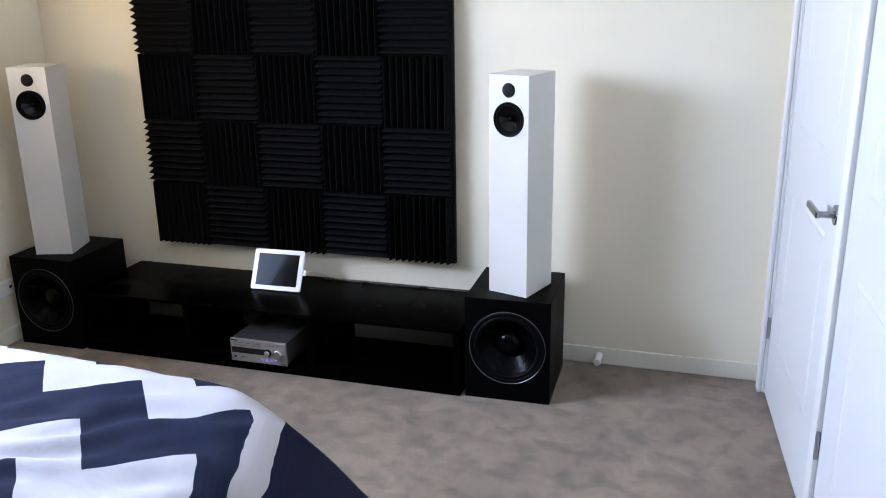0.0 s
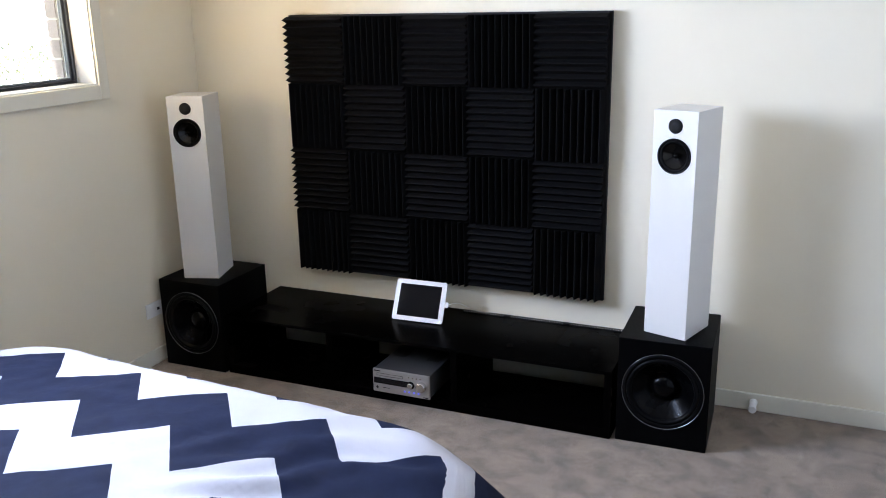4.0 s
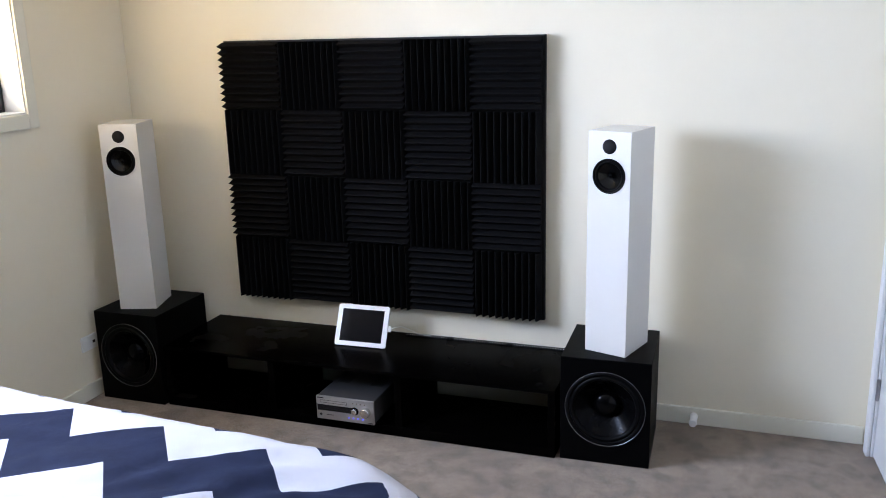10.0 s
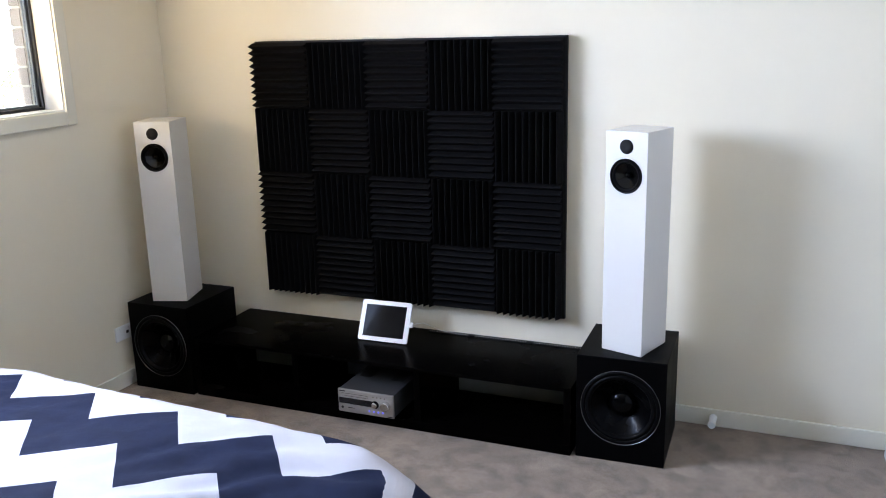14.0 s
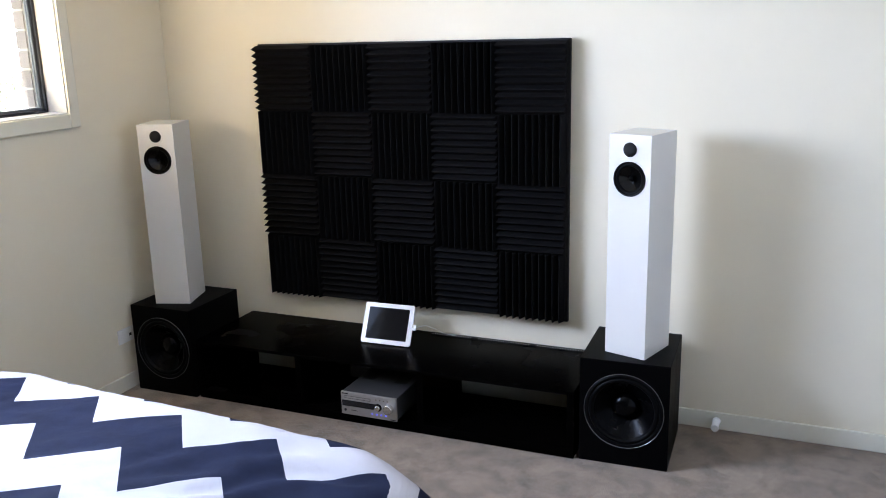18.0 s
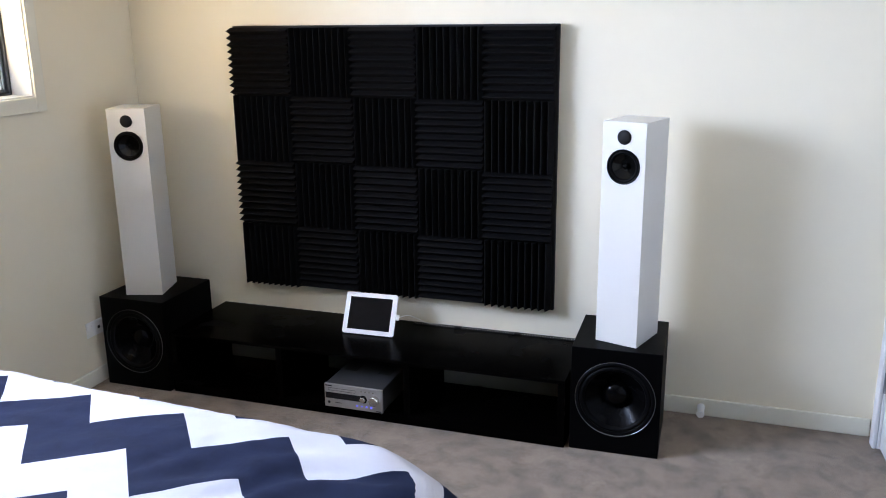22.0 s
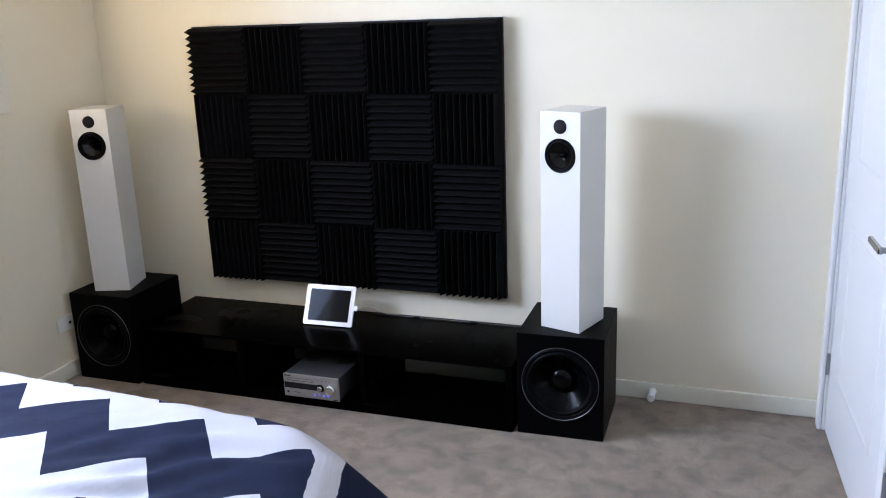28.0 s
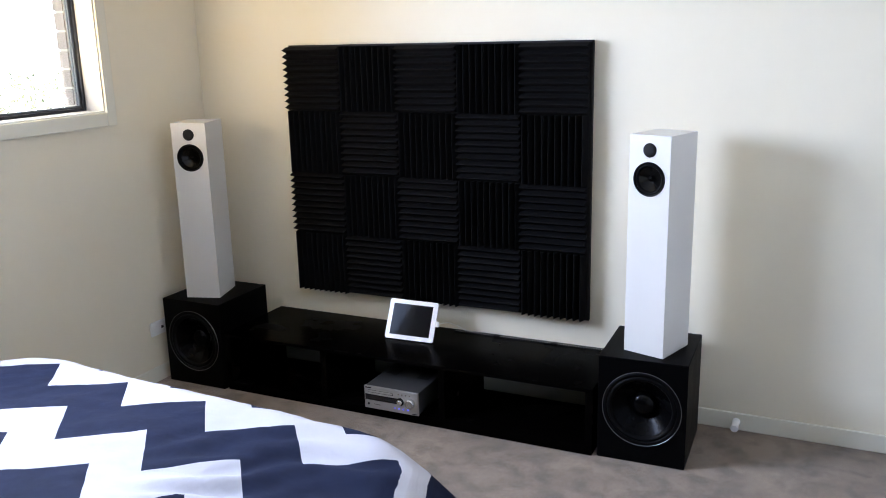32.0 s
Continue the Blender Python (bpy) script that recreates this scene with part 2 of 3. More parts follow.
def chevron_cloth():
    """Cotton printed with navy and white zigzag bands, laid out in metres of cloth."""
    m = bpy.data.materials.new("chevron_cotton")
    m.use_nodes = True
    nt = m.node_tree
    n, l = nt.nodes, nt.links
    b = n["Principled BSDF"]
    uv, sep = n.new("ShaderNodeUVMap"), n.new("ShaderNodeSeparateXYZ")
    uv.uv_map = "cloth"
    l.new(uv.outputs[0], sep.inputs[0])

    def calc(op, a, c, d=None):
        k = n.new("ShaderNodeMath")
        k.operation = op
        for i, v in enumerate((a, c, d)):
            if v is None:
                continue
            if isinstance(v, (int, float)):
                k.inputs[i].default_value = v
            else:
                l.new(v, k.inputs[i])
        return k.outputs[0]

    ca, sa = math.cos(radians(-2.10)), math.sin(radians(-2.10))
    along = calc("ADD", calc("MULTIPLY", sep.outputs[0], ca), calc("MULTIPLY", sep.outputs[1], sa))
    across = calc("ADD", calc("MULTIPLY", sep.outputs[0], -sa), calc("MULTIPLY", sep.outputs[1], ca))
    leaning = calc("MULTIPLY_ADD", calc("SUBTRACT", across, ZIG_TOP), ZIG_LEAN, along)
    turn = calc("FRACT", calc("MULTIPLY_ADD", leaning, 1 / ZIG_LONG, -ZIG_PEAK / ZIG_LONG), 0.0)
    zig = calc("MINIMUM", calc("MULTIPLY", turn, 1 / ZIG_RISE), calc("MULTIPLY_ADD", turn, -1 / (1 - ZIG_RISE), 1 / (1 - ZIG_RISE)))
    level = calc("ADD", calc("SUBTRACT", across, ZIG_TOP), calc("MULTIPLY", zig, ZIG_HIGH))
    dark = calc("GREATER_THAN", calc("FLOORED_MODULO", level, 2 * ZIG_BAND), ZIG_BAND - ZIG_WIDER)
    weave, broad = n.new("ShaderNodeTexNoise"), n.new("ShaderNodeTexNoise")
    weave.inputs["Scale"].default_value, weave.inputs["Detail"].default_value = 900, 2
    broad.inputs["Scale"].default_value, broad.inputs["Detail"].default_value = 14, 6
    l.new(uv.outputs[0], weave.inputs["Vector"])
    l.new(uv.outputs[0], broad.inputs["Vector"])
    mix = n.new("ShaderNodeMix")
    mix.data_type = "RGBA"
    mix.inputs["A"].default_value, mix.inputs["B"].default_value = (0.40, 0.388, 0.400, 1), (0.0082, 0.0115, 0.0275, 1)
    l.new(dark, mix.inputs["Factor"])
    shade = n.new("ShaderNodeVectorMath")
    shade.operation = "SCALE"
    l.new(mix.outputs["Result"], shade.inputs[0])
    l.new(calc("MULTIPLY_ADD", broad.outputs["Fac"], calc("MULTIPLY_ADD", dark, 0.75, 0.10), calc("MULTIPLY_ADD", weave.outputs["Fac"], 0.10, calc("MULTIPLY_ADD", dark, -0.36, 0.90))), shade.inputs["Scale"])
    l.new(shade.outputs[0], b.inputs["Base Color"])
    b.inputs["Roughness"].default_value, b.inputs["Specular IOR Level"].default_value = 0.85, 0.08
    bump, bump2 = n.new("ShaderNodeBump"), n.new("ShaderNodeBump")
    crease = n.new("ShaderNodeTexNoise")
    crease.inputs["Scale"].default_value, crease.inputs["Detail"].default_value, crease.inputs["Distortion"].default_value = 8, 3, 0.4
    l.new(uv.outputs[0], crease.inputs["Vector"])
    bump.inputs["Strength"].default_value, bump.inputs["Distance"].default_value = 0.32, 0.02
    l.new(crease.outputs["Fac"], bump.inputs["Height"])
    bump2.inputs["Strength"].default_value, bump2.inputs["Distance"].default_value = 0.2, 0.001
    l.new(weave.outputs["Fac"], bump2.inputs["Height"])
    l.new(bump.outputs[0], bump2.inputs["Normal"])
    l.new(bump2.outputs[0], b.inputs["Normal"])
    return m


ZIG_LONG, ZIG_LEAN, ZIG_RISE = 0.3382, 0.0961, 0.4346
ZIG_PEAK, ZIG_TOP, ZIG_HIGH, ZIG_BAND, ZIG_WIDER = -1.8520, 1.4612, 0.1551, 0.2102, 0.017
CHEVRON = chevron_cloth()
HEM = material("white_cotton_hem", (0.72, 0.71, 0.74), 0.8, vary=0.04, grain=300, grain_amount=0.05, specular=0.2)


# ---- mesh helpers ----
def mesh_object(name, bm, mat, smooth=False, bevel=0.0, segments=2):
    bmesh.ops.recalc_face_normals(bm, faces=bm.faces)
    me = bpy.data.meshes.new(name)
    bm.to_mesh(me)
    bm.free()
    me.materials.append(mat)
    if smooth:
        me.shade_smooth()
    ob = new(name, me)
    if bevel:
        mod = ob.modifiers.new("bevel", "BEVEL")
        mod.width, mod.segments, mod.limit_method = bevel, segments, "ANGLE"
    return ob


def part(name, bm, mat, parent, label="", smooth=False, bevel=0.0, segments=2):
    ob = mesh_object(name, bm, mat, smooth, bevel, segments)
    ob.parent = parent
    if label:
        ob["label"] = label
    return ob


def thing(name, label, category, m=None, group="", kind=""):
    ob = new(name)
    ob.empty_display_size = 0.05
    if m is not None:
        ob.matrix_world = m
    return tagged(ob, label, category, group, kind)


def box(x0, x1, y0, y1, z0, z1, bm=None):
    bm = bm or bmesh.new()
    v = [bm.verts.new((x, y, z)) for x in (x0, x1) for y in (y0, y1) for z in (z0, z1)]
    for f in ((0, 1, 3, 2), (4, 6, 7, 5), (0, 4, 5, 1), (2, 3, 7, 6), (0, 2, 6, 4), (1, 5, 7, 3)):
        bm.faces.new([v[i] for i in f])
    return bm


def lathe(profile, n=40, centre=(0, 0, 0), axis="y", bm=None, cap=False):
    """Turn (radius, depth) points round an axis; axis y points depth towards -y, z points it up."""
    bm = bm or bmesh.new()
    rings = []
    for r, d in profile:
        ring = []
        for k in range(n):
            a = 2 * math.pi * k / n
            if axis == "y":
                p = (centre[0] + r * math.cos(a), centre[1] - d, centre[2] + r * math.sin(a))
            elif axis == "x":
                p = (centre[0] - d, centre[1] + r * math.cos(a), centre[2] + r * math.sin(a))
            else:
                p = (centre[0] + r * math.cos(a), centre[1] + r * math.sin(a), centre[2] + d)
            ring.append(bm.verts.new(p))
        rings.append(ring)
    for a, b in zip(rings, rings[1:]):
        for k in range(n):
            bm.faces.new((a[k], a[(k + 1) % n], b[(k + 1) % n], b[k]))
    for ring, r in ((rings[0], profile[0][0]), (rings[-1], profile[-1][0])):
        if r < 1e-5:
            bmesh.ops.remove_doubles(bm, verts=ring, dist=1e-4)
        elif cap:
            bm.faces.new(ring)
    return bm


def rounded_slab(w, h, d, r, n=6):
    """A slab in the xz plane, base on z = 0, thickness d along +y, corners of radius r."""
    bm = bmesh.new()
    pts = []
    for cx, cz, a0 in ((w / 2 - r, h - r, 0), (-w / 2 + r, h - r, 90), (-w / 2 + r, r, 180), (w / 2 - r, r, 270)):
        for k in range(n + 1):
            a = radians(a0 + 90 * k / n)
            pts.append((cx + r * math.cos(a), cz + r * math.sin(a)))
    front = [bm.verts.new((x, 0, z)) for x, z in pts]
    back = [bm.verts.new((x, d, z)) for x, z in pts]
    bm.faces.new(front)
    bm.faces.new(back[::-1])
    for k in range(len(pts)):
        bm.faces.new((front[k], front[(k + 1) % len(pts)], back[(k + 1) % len(pts)], back[k]))
    return bm


def tube(points, r, n=8, bm=None):
    bm = bm or bmesh.new()
    rings = []
    for i, p in enumerate(points):
        p = Vector(p)
        d = (Vector(points[min(i + 1, len(points) - 1)]) - Vector(points[max(i - 1, 0)])).normalized()
        side = d.orthogonal().normalized() if abs(d.z) > 0.95 else d.cross(Vector((0, 0, 1))).normalized()
        up = side.cross(d)
        rings.append([bm.verts.new(p + r * (math.cos(2 * math.pi * k / n) * side + math.sin(2 * math.pi * k / n) * up)) for k in range(n)])
    for a, b in zip(rings, rings[1:]):
        for k in range(n):
            bm.faces.new((a[k], a[(k + 1) % n], b[(k + 1) % n], b[k]))
    bm.faces.new(rings[0])
    bm.faces.new(rings[-1])
    return bm


def structure(name, bm, mat, label, category, **kw):
    return tagged(mesh_object(name, bm, mat, **kw), label, category, kind="structure")


# ---- the room ----
EAST = pose(0.497, WALL_N, 0, 0, 0, -90 + 4.9)      # along the door wall: x runs from the far corner towards the bed's head, y is into the wall


def quad_floor(name, z0, z1, mat, label, category):
    a, b = EAST @ Vector((0, 0.0, 0)), EAST @ Vector((8.2, 0.0, 0))
    bm = bmesh.new()
    low = [(WALL_W - 0.3, WALL_N + 0.2), (a.x + 0.12, WALL_N + 0.2), (b.x + 0.12, SOUTH - 0.2), (WALL_W - 0.3, SOUTH - 0.2)]
    bottom, top = ([bm.verts.new((x, y, z)) for x, y in low] for z in (z0, z1))
    bm.faces.new(bottom)
    bm.faces.new(top)
    for k in range(4):
        bm.faces.new((bottom[k], bottom[(k + 1) % 4], top[(k + 1) % 4], top[k]))
    return structure(name, bm, mat, label, category)


quad_floor("floor", -0.12, 0.0, CARPET, "taupe cut-pile carpet with footprints and vacuum marks", "carpet")
quad_floor("ceiling", CEIL, CEIL + 0.1, CEILING_PAINT, "plain white painted plaster ceiling", "ceiling")
structure("wall_north", box(WALL_W - 0.1, 0.65, WALL_N, WALL_N + 0.1, 0, CEIL), PAINT, "cream painted plaster wall behind the speakers", "wall")

# window wall
W_Y0, W_Y1, W_Z0, W_Z1 = 0.62, 2.655, 1.392, 2.18
bm = bmesh.new()
for y0, y1, z0, z1 in ((SOUTH - 0.1, W_Y0, 0, CEIL), (W_Y1, WALL_N, 0, CEIL), (W_Y0, W_Y1, 0, W_Z0), (W_Y0, W_Y1, W_Z1, CEIL)):
    box(WALL_W - 0.1, WALL_W, y0, y1, z0, z1, bm)
structure("wall_west", bm, PAINT, "cream painted plaster wall with a wide window", "wall")
# unseen closing wall; its distance is chosen to cut bounce light
structure("wall_south", box(WALL_W - 0.1, 1.45, SOUTH - 0.1, SOUTH, 0, CEIL), PAINT, "plain cream wall out of view, set far back to weaken bounce light", "wall")

# door wall: openings for two doors
D1, D2, LEAF_W, LEAF_H = 0.12, 1.125, 0.93, 2.04
bm = bmesh.new()
for s0, s1, z0, z1 in ((-0.02, D1 - 0.02, 0, CEIL), (D2 + LEAF_W + 0.02, 8.2, 0, CEIL),
                       (D1 - 0.02, D2 + LEAF_W + 0.02, LEAF_H + 0.03, CEIL)):
    box(s0, s1, 0.0, 0.1, z0, z1, bm)
ob = structure("wall_east", bm, PAINT, "white painted wall with two panelled doors", "wall")
ob.matrix_world = EAST
structure("wall_beyond_doors", box(-0.1, 8.2, 0.16, 0.2, 0, CEIL), PAINT, "plain wall behind the doors", "wall").matrix_world = EAST


def skirting(name, x0, x1, y0, y1, m=None):
    ob = structure(name, box(x0, x1, y0, y1, 0.0, 0.078), TRIM_WARM, "cream painted timber skirting board", "baseboard", bevel=0.004)
    if m is not None:
        ob.matrix_world = m


skirting("baseboard_north", WALL_W + 0.013, 0.493, WALL_N - 0.013, WALL_N)
skirting("baseboard_west", WALL_W, WALL_W + 0.013, SOUTH, WALL_N)
skirting("baseboard_east", D2 + LEAF_W + 0.09, 8.0, -0.013, 0.0, EAST)


def door(name, s, hinge_z):
    d = thing(name, "closed white moulded four-panel door with chrome lever", "door", EAST @ pose(s, 0, 0), kind="structure")
    part("leaf", box(0, LEAF_W, 0.012, 0.048, 0.006, LEAF_H), DOOR, d, bevel=0.002)
    for z0, z1 in ((0.285, 0.91), (1.125, 1.88)):
        for a, b in ((0.17, 0.75),):
            bm = bmesh.new()
            rows = []
            for inset, y in ((0.0, 0.012), (0.014, 0.0092), (0.034, 0.0142), (0.052, 0.0117)):
                rows.append([bm.verts.new(p) for p in ((a + inset, y, z0 + inset), (b - inset, y, z0 + inset), (b - inset, y, z1 - inset), (a + inset, y, z1 - inset))])
            for u, v in zip(rows, rows[1:]):
                for k in range(4):
                    bm.faces.new((u[k], u[(k + 1) % 4], v[(k + 1) % 4], v[k]))
            bm.faces.new(rows[-1])
            part("panel", bm, DOOR, d)
    for z in hinge_z:
        h = part("hinge", lathe([(0.0062, -0.045), (0.0062, 0.045)], 12, (-0.002, 0.004, z), "z", cap=True), HINGE, d, "dull steel butt hinge")
        for k in (-0.028, 0, 0.028):
            part("knuckle", lathe([(0.0072, -0.012), (0.0072, 0.012)], 12, (-0.002, 0.004, z + k), "z", cap=True), HINGE, h)
    return d


def lever(d, x, z):
    h = part("door_handle", lathe([(0.030, 0.0), (0.030, 0.008), (0.027, 0.010), (0.0, 0.010)], 32, (x, 0.012, z)), HANDLE_CHROME, d, "polished chrome lever on a round rose", smooth=False, bevel=0.001)
    part("neck", lathe([(0.011, 0.009), (0.009, 0.045), (0.011, 0.055), (0.0, 0.056)], 20, (x, 0.012, z)), HANDLE_CHROME, h, smooth=True)
    part("lever", box(x - 0.130, x + 0.012, -0.050, -0.036, z - 0.010, z + 0.010), HANDLE_CHROME, h, bevel=0.004)


door_a = door("door_1", D1, (0.29, 1.87))
lever(door_a, LEAF_W - 0.062, 1.00)
door_b = door("door_2", D2, (0.33, 1.87))
lever(door_b, LEAF_W - 0.06, 0.99)


def door_trim(name, s0, s1, z0, z1, proud=0.016, deep=0.0, label="white gloss architrave round a door"):
    structure(name, box(s0, s1, -proud, deep, z0, z1), TRIM, label, "trim", bevel=0.004).matrix_world = EAST


TOP_TRIM = LEAF_H + 0.006
for s0, s1 in ((D1 - 0.055, D1 - 0.004), (D2 + LEAF_W + 0.004, D2 + LEAF_W + 0.055)):
    door_trim("trim_jamb", s0, s1, 0, TOP_TRIM + 0.06)
door_trim("trim_mullion", D1 + LEAF_W + 0.006, D2 - 0.006, 0, TOP_TRIM, 0.004, 0.10, "white painted post between two doors")
door_trim("trim_head", D1 - 0.004, D2 + LEAF_W + 0.004, TOP_TRIM, TOP_TRIM + 0.06)
for s0, s1 in ((D1 - 0.019, D1 - 0.003), (D2 + LEAF_W + 0.003, D2 + LEAF_W + 0.019)):
    door_trim("door_frame", s0, s1, 0, TOP_TRIM, -0.001, 0.11, "white painted door jamb")

# the window
def window(name, y0, y1, z0, z1, posts):
    win = thing(name, "closed window with charcoal aluminium frame and white reveal", "window", kind="structure")
    X0, e = WALL_W, 0.003
    part("reveal", box(X0 - 0.17, X0 + 0.002, y1 - e, y1 + 0.015, z0 + e, z1 - e), TRIM, win)
    part("reveal", box(X0 - 0.17, X0 + 0.002, y0 - 0.015, y0 + e, z0 + e, z1 - e), TRIM, win)
    part("window_sill", box(X0 - 0.17, X0 + 0.002, y0 - 0.015, y1 + 0.015, z0 - 0.015, z0 + e), TRIM, win)
    part("reveal", box(X0 - 0.17, X0 + 0.002, y0 - 0.015, y1 + 0.015, z1 - e, z1 + 0.015), TRIM, win)
    for a0, a1, b0, b1 in ((y1 + 0.004, y1 + 0.060, z0 - 0.067, z1 + 0.067), (y0 - 0.060, y0 - 0.004, z0 - 0.067, z1 + 0.067),
                           (y0 - 0.004, y1 + 0.004, z0 - 0.067, z0 - 0.004), (y0 - 0.004, y1 + 0.004, z1 + 0.004, z1 + 0.067)):
        part("casing", box(X0 + 0.0005, X0 + 0.014, a0, a1, b0, b1), TRIM_WARM, win, bevel=0.003)
    FX0, FX1, w = X0 - 0.15, X0 - 0.105, 0.013
    a, b, c, d = y0 + e, y1 - e, z0 + e, z1 - e
    for a0, a1, b0, b1 in [(b - w, b, c, d), (a, a + w, c, d), (a + w, b - w, c, c + w), (a + w, b - w, d - w, d)] + [(p - 0.02, p + 0.02, c + w, d - w) for p in posts]:
        fr = part("window_frame", box(FX0, FX1, a0, a1, b0, b1), DARK_ALU, win, bevel=0.002)
    cuts = [a + w] + [v for p in posts for v in (p - 0.02, p + 0.02)] + [b - w]
    for a0, a1 in zip(cuts[::2], cuts[1::2]):
        for q0, q1, r0, r1 in ((a0, a0 + 0.011, c + w, d - w), (a1 - 0.011, a1, c + w, d - w), (a0 + 0.011, a1 - 0.011, c + w, c + w + 0.011), (a0 + 0.011, a1 - 0.011, d - w - 0.011, d - w)):
            part("sash", box(FX0 + 0.006, FX0 + 0.03, q0, q1, r0, r1), GREY_ALU, win, bevel=0.002)
        g = part("pane", box(FX0 + 0.014, FX0 + 0.020, a0 + 0.011, a1 - 0.011, c + w + 0.011, d - w - 0.011), GLASS, win)
        g.visible_shadow = False
    return win


window("window_1", W_Y0, W_Y1, W_Z0, W_Z1, [1.70])

# ---- acoustic panel ----
FOAM_X, FOAM_Z, TILE, TIP = -2.374, 0.434, 0.3058, 3.248
panel = thing("acoustic_panel", "wall panel of charcoal wedge foam tiles in a checkerboard", "acoustic panel", pose(0, 0, 0))
part("backing_board", box(FOAM_X + 0.006, FOAM_X + 5 * TILE + 0.012, TIP + 0.050, TIP + 0.072, FOAM_Z - 0.006, FOAM_Z + 4 * TILE + 0.008), BOARD, panel, "black painted backing board", bevel=0.002)
for x in (FOAM_X + 0.12, FOAM_X + 1.32):
    part("batten", box(x, x + 0.06, TIP + 0.072, WALL_N, FOAM_Z + 0.10, FOAM_Z + 1.10), BOARD, panel)


def wedge_tile(ridges=10, base=0.012, high=0.038):
    """One tile, ridges along x, back on y = 0, tips towards -y."""
    bm = bmesh.new()
    pitch = TILE / ridges
    prof = [(0.0, 0.0)]
    for k in range(ridges):
        z = k * pitch
        prof += [(-base, z + 0.0006), (-base - high * 0.5, z + pitch * 0.27), (-base - high, z + pitch * 0.47), (-base - high, z + pitch * 0.53), (-base - high * 0.5, z + pitch * 0.73), (-base, z + pitch - 0.0006)]
    prof += [(0.0, TILE)]
    left = [bm.verts.new((0.0008, y, z)) for y, z in prof]
    right = [bm.verts.new((TILE - 0.0008, y, z)) for y, z in prof]
    n = len(prof)
    for k in range(n):
        bm.faces.new((left[k], left[(k + 1) % n], right[(k + 1) % n], right[k]))
    bm.faces.new(left)
    bm.faces.new(right)
    bmesh.ops.recalc_face_normals(bm, faces=bm.faces)
    me = bpy.data.meshes.new("foam_tile")
    bm.to_mesh(me)
    bm.free()
    me.materials.append(FOAM)
    return me


tile_mesh = wedge_tile()
rnd = random.Random(4)
for row in range(4):
    for col in range(5):
        ob = new("foam_tile", tile_mesh)
        ob.parent = panel
        upright = (row + col) % 2 == 1
        z = FOAM_Z + (3 - row) * TILE
        x = FOAM_X + col * TILE
        lift = rnd.uniform(-0.0015, 0.0015)
        if upright:
            ob.matrix_world = Matrix.Translation((x + TILE, TIP + 0.050 + lift, z)) @ pose(0, 0, 0, 0, -90, 0)
        else:
            ob.matrix_world = Matrix.Translation((x, TIP + 0.050 + lift, z))


# ---- loudspeakers ----
SUB_H, SUB_W, SUB_D = 0.441, 0.352, 0.388


def cabinet_with_well(w, h, d, cz, r, deep, n=64):
    """A box on z = 0 with its front on y = 0, and a round well in the front."""
    bm = bmesh.new()
    w2 = w / 2
    corners = [math.atan2(z - cz, x) % (2 * math.pi) for x, z in ((w2, h), (-w2, h), (-w2, 0), (w2, 0))]
    angles = sorted([2 * math.pi * (k + 0.37) / n for k in range(n)] + corners)
    rim, well, outer = [], [], []
    for a in angles:
        ca, sa = math.cos(a), math.sin(a)
        reach = min(w2 / max(abs(ca), 1e-9), (h - cz) / sa if sa > 1e-9 else (cz / -sa if sa < -1e-9 else 9))
        rim.append(bm.verts.new((r * ca, 0, cz + r * sa)))
        well.append(bm.verts.new((r * ca, deep, cz + r * sa)))
        outer.append(bm.verts.new((ca * reach, 0, cz + sa * reach)))
    m = len(angles)
    for k in range(m):
        j = (k + 1) % m
        bm.faces.new((rim[k], rim[j], outer[j], outer[k]))
        bm.faces.new((rim[k], well[k], well[j], rim[j]))
    bm.faces.new(well)
    at = [angles.index(c) for c in corners]
    back = [bm.verts.new((x, d, z)) for x, z in ((w2, h), (-w2, h), (-w2, 0), (w2, 0))]
    for c in range(4):
        e = (c + 1) % 4
        run, k = [outer[at[c]]], at[c]
        while k != at[e]:
            k = (k + 1) % m
            run.append(outer[k])
        bm.faces.new(run + [back[e], back[c]])
    bm.faces.new(back)
    return bm


def subwoofer(m, label):
    """Front on y = 0, centred on x, with the cone set back in a round well."""
    t = thing("subwoofer", label, "subwoofer", m, "black subwoofers")
    cz = 0.234
    part("cabinet", cabinet_with_well(SUB_W, SUB_H, SUB_D, cz, 0.1405, 0.09), SUB_BLACK, t, bevel=0.006, segments=3)
    c = (0, 0, cz)
    part("trim_ring", lathe([(0.1573, -0.001), (0.1573, 0.002), (0.1565, 0.003), (0.1553, 0.002), (0.1553, -0.001)], 72, c), RING, t, "thin grey metal ring")
    part("driver_frame", lathe([(0.1549, -0.001), (0.1543, 0.0015), (0.146, 0.003), (0.140, 0.002), (0.140, -0.004)], 72, c), RUBBER, t, smooth=True)
    part("surround", lathe([(0.1405, -0.006), (0.137, 0.003), (0.130, 0.006), (0.123, 0.002), (0.1185, -0.008)], 72, c), RUBBER, t, "rolled rubber surround", smooth=True)
    part("cone", lathe([(0.1195, -0.008), (0.10, -0.026), (0.075, -0.048), (0.05, -0.066), (0.045, -0.069), (0.0, -0.069)], 72, c), CONE, t, smooth=True)
    part("dust_cap", lathe([(0.056, -0.060), (0.052, -0.048), (0.042, -0.037), (0.028, -0.030), (0.014, -0.0265), (0.0, -0.0255)], 48, c), DUST_CAP, t, "domed glossy dust cap", smooth=True)
    return t


subwoofer(pose(-2.737, 2.842, 0), "black subwoofer in the room's corner, large round driver")
subwoofer(pose(-0.495, 2.871, 0, 0, 0, 1.5), "black subwoofer beside the low bench, large round driver")

